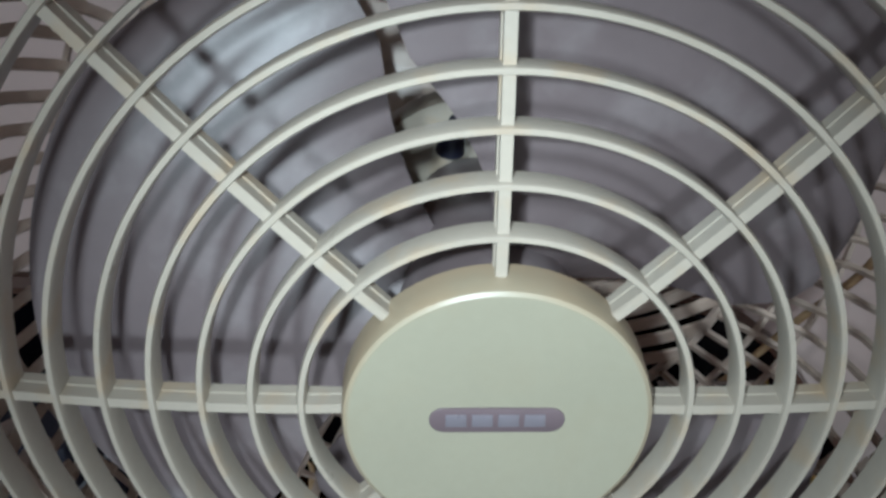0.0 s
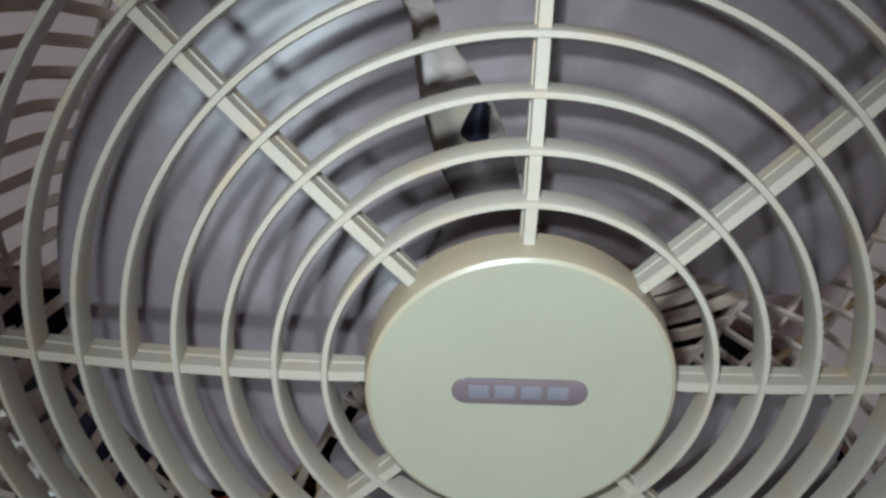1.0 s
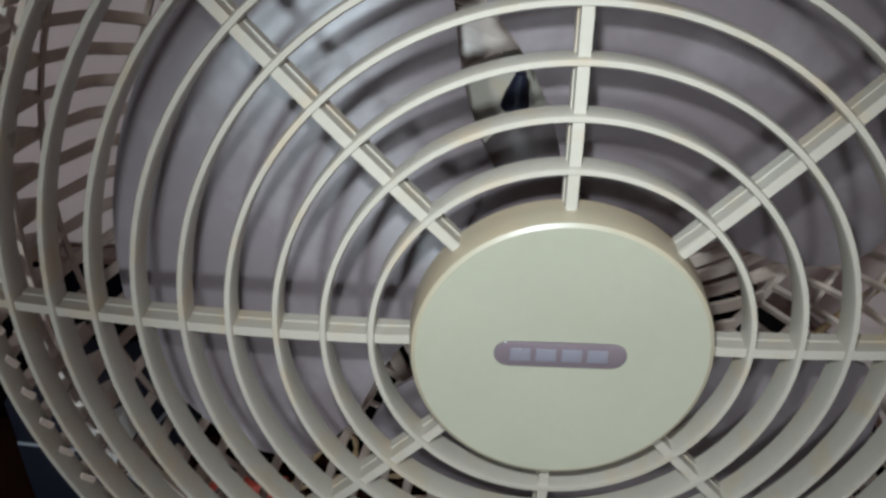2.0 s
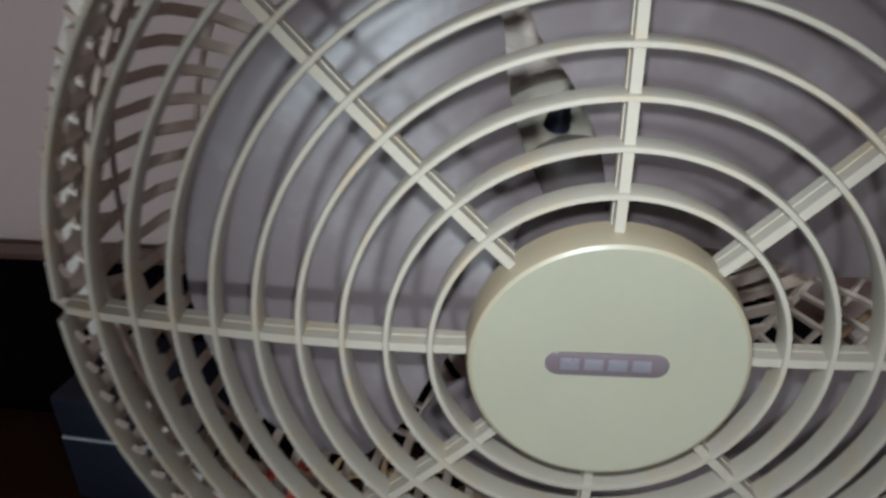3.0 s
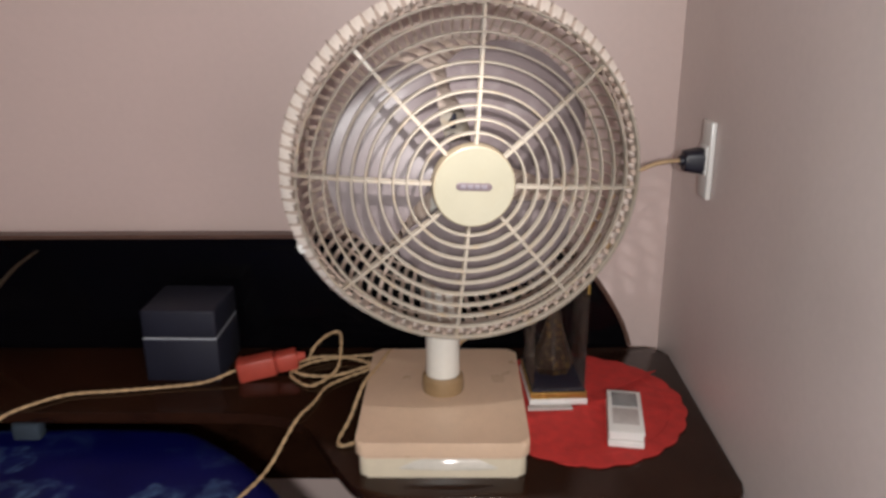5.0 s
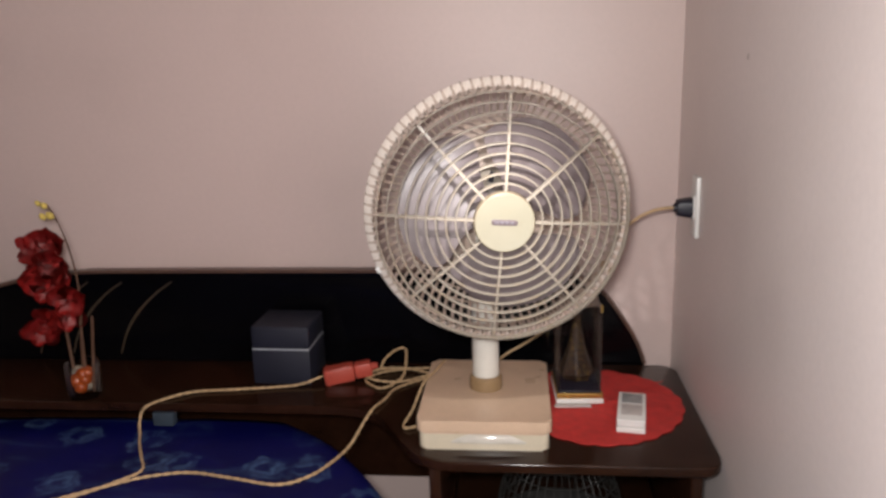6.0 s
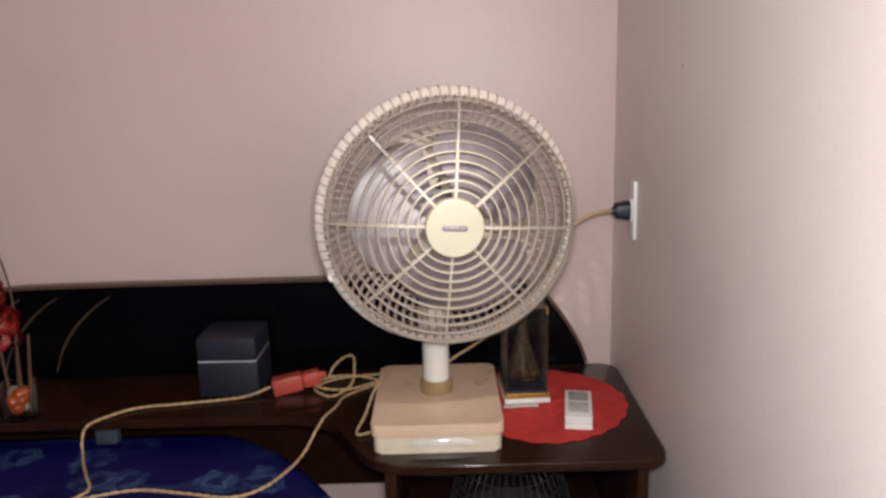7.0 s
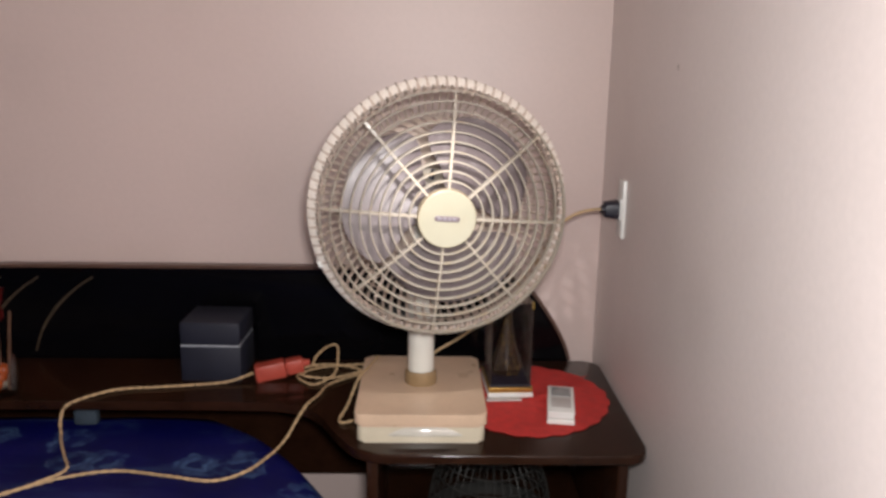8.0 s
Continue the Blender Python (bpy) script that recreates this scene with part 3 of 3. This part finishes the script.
    for i in range(4):
        bm.faces.new((ends[0][i], ends[1][i], ends[1][(i + 1) % 4], ends[0][(i + 1) % 4]))
    slat = mesh_of("side_slat", bm, M_SLAT)
    # flat tooth of the crown, one on each slat
    path = [(0.2090, 0, -0.0475), (0.2130, 0, -0.0495), (0.2180, 0, -0.0530), (0.2228, 0, -0.0570)]
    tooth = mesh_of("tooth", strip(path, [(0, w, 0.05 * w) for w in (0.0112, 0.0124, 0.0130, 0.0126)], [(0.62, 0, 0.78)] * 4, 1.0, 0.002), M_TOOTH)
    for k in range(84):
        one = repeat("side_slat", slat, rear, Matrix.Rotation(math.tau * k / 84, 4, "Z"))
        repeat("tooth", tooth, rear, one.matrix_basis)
    path, wide, thin = [], [], []
    for i in range(13):
        f = i / 12
        r = 0.062 + (0.150 - 0.062) * f
        a = radians(66 * math.log(r / 0.062) / math.log(0.150 / 0.062))
        path.append(Vector((r * math.cos(a), r * math.sin(a), -0.155)))
    for i in range(13):
        d = (path[min(i + 1, 12)] - path[max(i - 1, 0)]).normalized()
        side = Vector((0, 0, 1)).cross(d)
        c, s = math.cos(radians(18)), math.sin(radians(18))
        wide.append(side * c + Vector((0, 0, 1)) * s)
        thin.append(-side * s + Vector((0, 0, 1)) * c)
    vane = mesh_of("rear_vane", strip(path, wide, thin, 0.0086, 0.002), M_SLAT)
    for k in range(42):
        repeat("rear_vane", vane, rear, Matrix.Rotation(math.tau * k / 42, 4, "Z"))
    part("wire_clip", lathe([(0, 0.0), (0.0062, 0.0), (0.0055, 0.005), (0.0022, 0.017), (0, 0.018)], 20), M_BLACK, t, "black cable boot", H @ pose(-0.013, 0.046, -0.110, -70, 20, 0))
    # clips that hold the two guards together
    part("clip", box(0.208, 0.2270, -0.0065, 0.0065, -0.074, -0.052, 0.003), M_WHITE, rear, "white plastic clip", Matrix.Rotation(radians(208), 4, "Z"))
    part("clip", box(0.208, 0.2270, -0.0085, 0.0085, -0.078, -0.050, 0.003), M_COLLAR, rear, "brown plastic clip", Matrix.Rotation(radians(-25), 4, "Z"))
    return t


desk_fan()


# ---- things on the top ----
def doily():
    t = thing("doily", pose(-0.187, -0.212, DESK), "round red cloth doily with scalloped edge on the bedside top", "doily")
    n, sc = 240, 22

    def sheet(fs, edge):
        bm = bmesh.new()
        rows = []
        for f in fs:
            row = []
            for i in range(n):
                a = math.tau * i / n
                r = 0.170 * f * (1 + (0.03 * abs(math.sin(a * sc / 2)) if f >= edge else 0) + 0.02 * math.sin(3 * a + 1) * f)
                row.append(bm.verts.new((r * math.cos(a) * 0.92, r * math.sin(a), 0.0028 + 0.0014 * noise.noise(Vector((r * 40, a * 4, 0))))))
            rows.append(row)
        for p, q in zip(rows, rows[1:]):
            for i in range(n):
                bm.faces.new((p[i], q[i], q[(i + 1) % n], p[(i + 1) % n]))
        bmesh.ops.remove_doubles(bm, verts=bm.verts[:], dist=1e-5)
        bmesh.ops.solidify(bm, geom=bm.faces[:], thickness=0.0016)
        return bm

    part("cloth", sheet((0.0, 0.3, 0.55, 0.75, 0.85), 2), M_DOILY, t, smooth=60)
    part("scalloped_border", sheet((0.853, 0.92, 0.97, 1.0), 0.97), M_DOILY, t, smooth=60)


doily()


def window_box():
    t = thing("white_box", pose(-0.1335, -0.282, DESK + 0.004, 0, 0, -9), "small white plastic box with grey window on the doily", "box")
    part("body", box(-0.0255, 0.0255, -0.062, 0.062, 0.0, 0.010, 0.0015), M_WHITE, t)
    part("tray", box(-0.0245, 0.0245, -0.060, 0.062, 0.0115, 0.019, 0.0015), M_WHITE, t)
    part("lid", box(-0.0255, 0.0255, -0.062, 0.062, 0.0195, 0.0255, 0.0015), M_WHITE, t)
    part("window", box(-0.019, 0.019, 0.012, 0.054, 0.025, 0.0262, 0.0005), M_GREY, t, "grey display window")
    part("print_panel", box(-0.019, 0.019, -0.040, 0.006, 0.025, 0.0260, 0.0005), M_LGREY, t, "pale printed panel")


window_box()


def statuette_case():
    t = thing("statuette_case", pose(-0.228, -0.160, DESK + 0.005, 0, 0, 3), "clear acrylic case on a white and gold plinth", "display case")
    part("plinth", box(-0.046, 0.046, -0.064, 0.060, 0.0, 0.0105, 0.002), M_WHITE, t, "white plinth")
    part("gold_band", box(-0.0445, 0.0445, -0.0625, 0.0585, 0.0107, 0.021, 0.001), M_GOLD, t, "glittering gold band")
    part("platform", box(-0.042, 0.042, -0.060, 0.056, 0.0212, 0.026, 0.001), M_BLUE, t, "dark blue velvet platform")
    for x0, x1, y0, y1 in ((-0.041, -0.0392, -0.058, 0.054), (0.0392, 0.041, -0.058, 0.054), (-0.039, 0.039, -0.058, -0.0562), (-0.039, 0.039, 0.0522, 0.054)):
        part("pane", box(x0, x1, y0, y1, 0.0262, 0.196), M_GLASS, t, "clear acrylic pane").visible_shadow = False
    part("top_pane", box(-0.041, 0.041, -0.058, 0.054, 0.1962, 0.198), M_GLASS, t, "clear acrylic top").visible_shadow = False
    part("corner_trim", box(0.0385, 0.0415, 0.0515, 0.0545, 0.185, 0.2), M_GOLD, t, "gold corner")
    part("corner_trim", box(0.0385, 0.0415, -0.0585, -0.0555, 0.185, 0.2), M_GOLD, t, "gold corner")
    # crumpled clear film that wraps the front of the case
    bm = bmesh.new()
    rows = [[bm.verts.new((-0.045 + 0.090 * i / 9, -0.064 - 0.006 * abs(noise.noise(Vector((i * 0.9, j * 0.7, 2.7)))) - 0.004 * noise.noise(Vector((i * 1.7, j * 1.9, 6.1))), 0.028 + 0.150 * j / 14)) for i in range(10)] for j in range(15)]
    for p, q in zip(rows, rows[1:]):
        for i in range(9):
            bm.faces.new((p[i], p[i + 1], q[i + 1], q[i]))
    bmesh.ops.solidify(bm, geom=bm.faces[:], thickness=0.0004)
    part("wrapping_film", bm, M_FILM, t, "crumpled clear film", smooth=12).visible_shadow = False
    part("foot_slip", box(-0.05, 0.02, -0.078, -0.066, -0.001, 0.003, 0.0008), M_LGREY, t)
    prof = [(0, 0.0), (0.024, 0.0), (0.025, 0.006), (0.030, 0.012), (0.0275, 0.026), (0.020, 0.050), (0.014, 0.075), (0.0105, 0.098), (0.008, 0.112), (0.0065, 0.118), (0.0075, 0.126), (0.0072, 0.133), (0.005, 0.139), (0.006, 0.143), (0.004, 0.152), (0, 0.156)]
    bm = lathe(prof, 28)
    for v in bm.verts:
        a = math.atan2(v.co.y, v.co.x)
        k = 1 + 0.10 * math.sin(7 * a) * max(0.0, 1 - v.co.z / 0.11)
        v.co.x, v.co.y = v.co.x * k, v.co.y * k * 0.8
        v.co.x *= 1.12
    single("statuette", bm, M_BRONZE, pose(-0.228, -0.155, DESK + 0.0312), "dark bronze and gold draped statuette in a clear case", "statuette")


statuette_case()


def navy_box():
    t = thing("navy_box", pose(-0.845, -0.135 + 0.06, DESK, 0, 0, -1.3), "navy card gift box with a silver seam", "box")
    w, d = 0.0628, 0.06
    part("body", box(-w, w, -d, d, 0.0, 0.0765, 0.002), M_NAVY, t)
    part("seam", box(-w + 0.0012, w - 0.0012, -d + 0.0012, d - 0.0012, 0.0762, 0.0795), M_SILVER, t, "silver seam")
    part("lid", box(-w, w, -d, d, 0.0793, 0.129, 0.005, 3), M_NAVY, t, "navy lid")


navy_box()


def connector():
    a, b = Vector((-0.757, -0.128, DESK + 0.019)), Vector((-0.648, -0.102, DESK + 0.021))
    d = (b - a).normalized()
    ang = math.degrees(math.atan2(d.y, d.x))
    t = thing("plug_connector", pose(*(a + b) / 2 + Vector((0, 0, 0.004)), 0, -8, ang), "orange-red plastic plug and socket joint on the cord", "plug")
    part("socket", box(-0.056, 0.008, -0.017, 0.017, -0.0185, 0.0165, 0.004), M_ORANGE, t, "orange-red socket")
    part("plug", box(0.0085, 0.046, -0.0155, 0.0155, -0.0165, 0.0145, 0.005), M_ORANGE, t, "orange-red plug")
    part("neck", lathe([(0, 0.0), (0.010, 0.0), (0.006, 0.014), (0, 0.014)], 16), M_ORANGE, t, "", pose(0.0455, 0, 0, 0, 90, 0))
    part("rib", box(-0.050, -0.046, -0.0178, 0.0178, -0.0187, 0.0172, 0.001), M_ORANGE, t)


connector()

Z = DESK + 0.005
CORDS = [
    ("extension_cord", "cream twisted two-core cord over shelf and bed", [(-0.760, -0.129, Z + 0.012), (-0.80, -0.150, Z + 0.003), (-0.845, -0.160, Z), (-0.943, -0.178, Z), (-1.015, -0.19, Z), (-1.060, -0.222, Z),
      (-1.098, -0.252, Z - 0.008), (-1.104, -0.27, 0.675), (-1.096, -0.29, 0.655), (-1.080, -0.325, 0.657), (-1.05, -0.38, 0.657), (-1.025, -0.43, 0.657), (-1.05, -0.47, 0.657), (-1.11, -0.53, 0.657), (-1.2, -0.60, 0.657)]),
    ("fan_cord", "cream twisted cord coiled beside the fan", [(-0.640, -0.100, Z + 0.016), (-0.632, -0.085, Z + 0.034), (-0.612, -0.06, Z + 0.046), (-0.592, -0.05, Z + 0.046), (-0.587, -0.075, Z + 0.028), (-0.590, -0.12, Z + 0.008),
      (-0.625, -0.160, Z), (-0.66, -0.135, Z), (-0.668, -0.11, Z), (-0.64, -0.075, Z), (-0.59, -0.055, Z), (-0.52, -0.045, Z), (-0.50, -0.06, Z), (-0.54, -0.09, Z), (-0.595, -0.125, Z), (-0.65, -0.13, Z + 0.006),
      (-0.663, -0.10, Z + 0.008), (-0.63, -0.07, Z + 0.008), (-0.575, -0.065, Z + 0.004), (-0.53, -0.09, Z), (-0.57, -0.13, Z), (-0.60, -0.165, Z), (-0.612, -0.215, Z), (-0.628, -0.26, Z), (-0.642, -0.292, 0.69), (-0.66, -0.33, 0.665), (-0.68, -0.375, 0.657), (-0.712, -0.436, 0.657),
      (-0.762, -0.467, 0.657), (-0.846, -0.45, 0.657), (-0.933, -0.434, 0.657), (-1.006, -0.452, 0.657), (-1.061, -0.486, 0.657), (-1.18, -0.57, 0.657)]),
    ("base_cord", "cream cord lying against the fan base", [(-0.495, -0.14, DESK + 0.061), (-0.51, -0.20, DESK + 0.061), (-0.528, -0.25, DESK + 0.055), (-0.545, -0.29, DESK + 0.02), (-0.558, -0.325, Z), (-0.55, -0.34, Z), (-0.53, -0.33, Z)]),
]
for name, label, pts in CORDS:
    single(name, twisted(pts), M_CORD, Matrix.Identity(4), label, "cord", smooth=60)


def outlet():
    t = thing("wall_outlet", pose(0, -0.143, 1.081), "white plastic wall outlet plate", "outlet")
    part("plate", box(-0.009, -0.0005, -0.022, 0.022, -0.059, 0.059, 0.003), M_WHITE, t)
    part("socket_insert", box(-0.0122, -0.0092, -0.017, 0.017, -0.022, 0.022, 0.001), M_WHITE, t)
    p = thing("power_plug", pose(-0.0128, -0.143, 1.079), "black rubber mains plug in the outlet", "plug")
    bm = prism(rounded_rect(0.038, 0.038, 0.009), 0.0, 0.028, 0.004, 2)
    for v in bm.verts:
        k = 1 - 8.0 * v.co.z
        v.co.x, v.co.y = v.co.x * k, v.co.y * k
    bm.transform(Matrix.Rotation(radians(-90), 4, "Y"))
    part("body", bm, M_BLACK, p)
    part("strain_relief", lathe([(0, 0), (0.0085, 0), (0.0075, 0.006), (0, 0.006)], 16), M_BLACK, p, "", pose(-0.0275, 0, 0, 0, -90, 0))
    bm = bmesh.new()
    tube(bm, smooth_path([(-0.045, -0.143, 1.079), (-0.062, -0.143, 1.078), (-0.085, -0.143, 1.073), (-0.111, -0.142, 1.060), (-0.133, -0.14, 1.040), (-0.148, -0.13, 1.005), (-0.175, -0.10, 0.95), (-0.22, -0.07, 0.87), (-0.30, -0.06, 0.79), (-0.37, -0.075, 0.75), (-0.40, -0.11, 0.735)]), 0.0032, 8)
    single("mains_cord", bm, M_CORD, Matrix.Identity(4), "cream mains cord from the outlet to the fan", "cord", smooth=60)


outlet()


def flower_ornament():
    t = thing("flower_ornament", pose(-1.250, -0.205, DESK), "red artificial orchid in a small jar of pebbles", "flower ornament")
    jar = part("jar", lathe([(0, 0.0), (0.030, 0.0), (0.033, 0.004), (0.035, 0.06), (0.034, 0.074), (0.0325, 0.074), (0.0330, 0.059), (0.0305, 0.010), (0, 0.009)], 32), M_GLASS, t, "clear glass jar")
    jar.visible_shadow = False
    for i in range(11):
        a, r = i * 2.4, 0.006 + 0.010 * ((i * 7) % 5) / 4
        bm = bmesh.new()
        bmesh.ops.create_icosphere(bm, subdivisions=2, radius=0.0145)
        for v in bm.verts:
            v.co *= 1 + 0.15 * noise.noise(v.co * 90 + Vector((i, 0, 0)))
        part("pebble", bm, M_PEB_O if i % 3 else M_PEB_W, t, "orange pebble" if i % 3 else "white pebble", pose(r * math.cos(a), r * math.sin(a), 0.026 + 0.012 * (i // 4)), 80)
    for dx, h, lean in ((-0.016, 0.14, -3), (0.004, 0.165, 2), (0.018, 0.175, 6)):
        part("stick", lathe([(0, 0.01), (0.0032, 0.01), (0.0028, h), (0, h)], 10), M_STEM, t, "brown stick", pose(dx, 0.0, 0, 0, lean, 0))
    path = smooth_path([(0, 0, 0.02), (0.006, 0, 0.12), (0.016, 0, 0.22), (0.010, 0, 0.30), (-0.008, 0, 0.37), (-0.028, 0, 0.41)], 0.01)
    bm = bmesh.new()
    tube(bm, path, lambda s: 0.0028 - 0.0016 * s, 8)
    part("stem", bm, M_STEM, t, "thin curved stem")
    # petal: a cupped, pointed leaf of two layers
    bm = bmesh.new()
    n, m_ = 8, 6
    rows = []
    for i in range(n + 1):
        f = i / n
        w = 0.021 * math.sin(math.pi * min(1, f * 0.93 + 0.04)) ** 0.7
        rows.append([bm.verts.new((0.044 * f, w * (j / m_ * 2 - 1), 0.010 * f * f + 0.006 * (j / m_ * 2 - 1) ** 2 + 0.002 * math.sin(9 * f + j))) for j in range(m_ + 1)])
    for p, q in zip(rows, rows[1:]):
        for j in range(m_):
            bm.faces.new((p[j], p[j + 1], q[j + 1], q[j]))
    g = bmesh.ops.solidify(bm, geom=bm.faces[:], thickness=0.0009)
    petal = mesh_of("petal", bm, M_PETAL, 60)
    blooms = [(-0.022, -0.012, 0.335, 10), (-0.048, -0.014, 0.312, -15), (-0.050, -0.016, 0.268, 30), (-0.008, -0.02, 0.290, 0), (0.008, -0.010, 0.262, -30), (-0.040, -0.012, 0.245, 20), (-0.062, -0.014, 0.155, 25), (-0.036, -0.01, 0.165, -10), (-0.014, -0.005, 0.185, 40), (0.004, -0.012, 0.22, 15)]
    for bx, by, bz, turn in blooms:
        fl = part("bloom", lathe([(0, 0.0), (0.005, 0.001), (0.007, 0.006), (0.003, 0.012), (0, 0.012)], 12), M_PETAL, t, "deep red orchid bloom", pose(bx, by, bz, 90 + turn * 0.4, 0, turn))
        for k in range(5):
            repeat("petal", petal, fl, pose(0, 0, 0.002, 0, -14 - 5 * (k % 2), 72 * k + turn) @ Matrix.Scale(0.85 + 0.1 * (k % 3), 4))
    for bx, bz, s in ((-0.020, 0.385, 1.0), (-0.030, 0.405, 0.85), (-0.042, 0.41, 0.7), (-0.036, 0.383, 0.9)):
        part("bud", lathe([(0, -0.009), (0.005, -0.006), (0.0075, 0.0), (0.005, 0.007), (0, 0.011)], 12), M_BUD, t, "yellow bud", pose(bx, -0.004, bz, 20, -30, 0) @ Matrix.Scale(s, 4))


flower_ornament()


def small_block():
    single("cloth_tag", box(-0.022, 0.022, -0.012, 0.012, 0.0, 0.03, 0.004), M_PALE, pose(-1.072, -0.226, 0.6475), "small pale blue cloth block by the shelf edge", "cloth")


small_block()


def strainer():
    t = thing("wire_basket", pose(-0.265, -0.26, 0.44), "upturned grey wire mesh basket under the bedside top", "basket")
    for k in range(1, 9):
        a = radians(11 * k)
        r, z = 0.125 * math.sin(a) ** 0.8, 0.02 + 0.185 * math.cos(a)
        part("hoop", lathe([(r - 0.001, z - 0.001), (r + 0.001, z - 0.001), (r + 0.001, z + 0.001), (r - 0.001, z + 0.001)], 48, True), M_MESH, t)
    bm = bmesh.new()
    tube(bm, [Vector((0.125 * math.sin(radians(4 + 84 * i / 14)) ** 0.8, 0, 0.02 + 0.185 * math.cos(radians(4 + 84 * i / 14)))) for i in range(15)], 0.0009, 5)
    wire = mesh_of("wire", bm, M_MESH)
    for k in range(40):
        repeat("wire", wire, t, Matrix.Rotation(math.tau * k / 40, 4, "Z"))
    part("rim", lathe([(0.123, 0.0), (0.130, 0.0), (0.130, 0.028), (0.123, 0.028)], 48, True), M_MESH, t, "steel rim")


strainer()
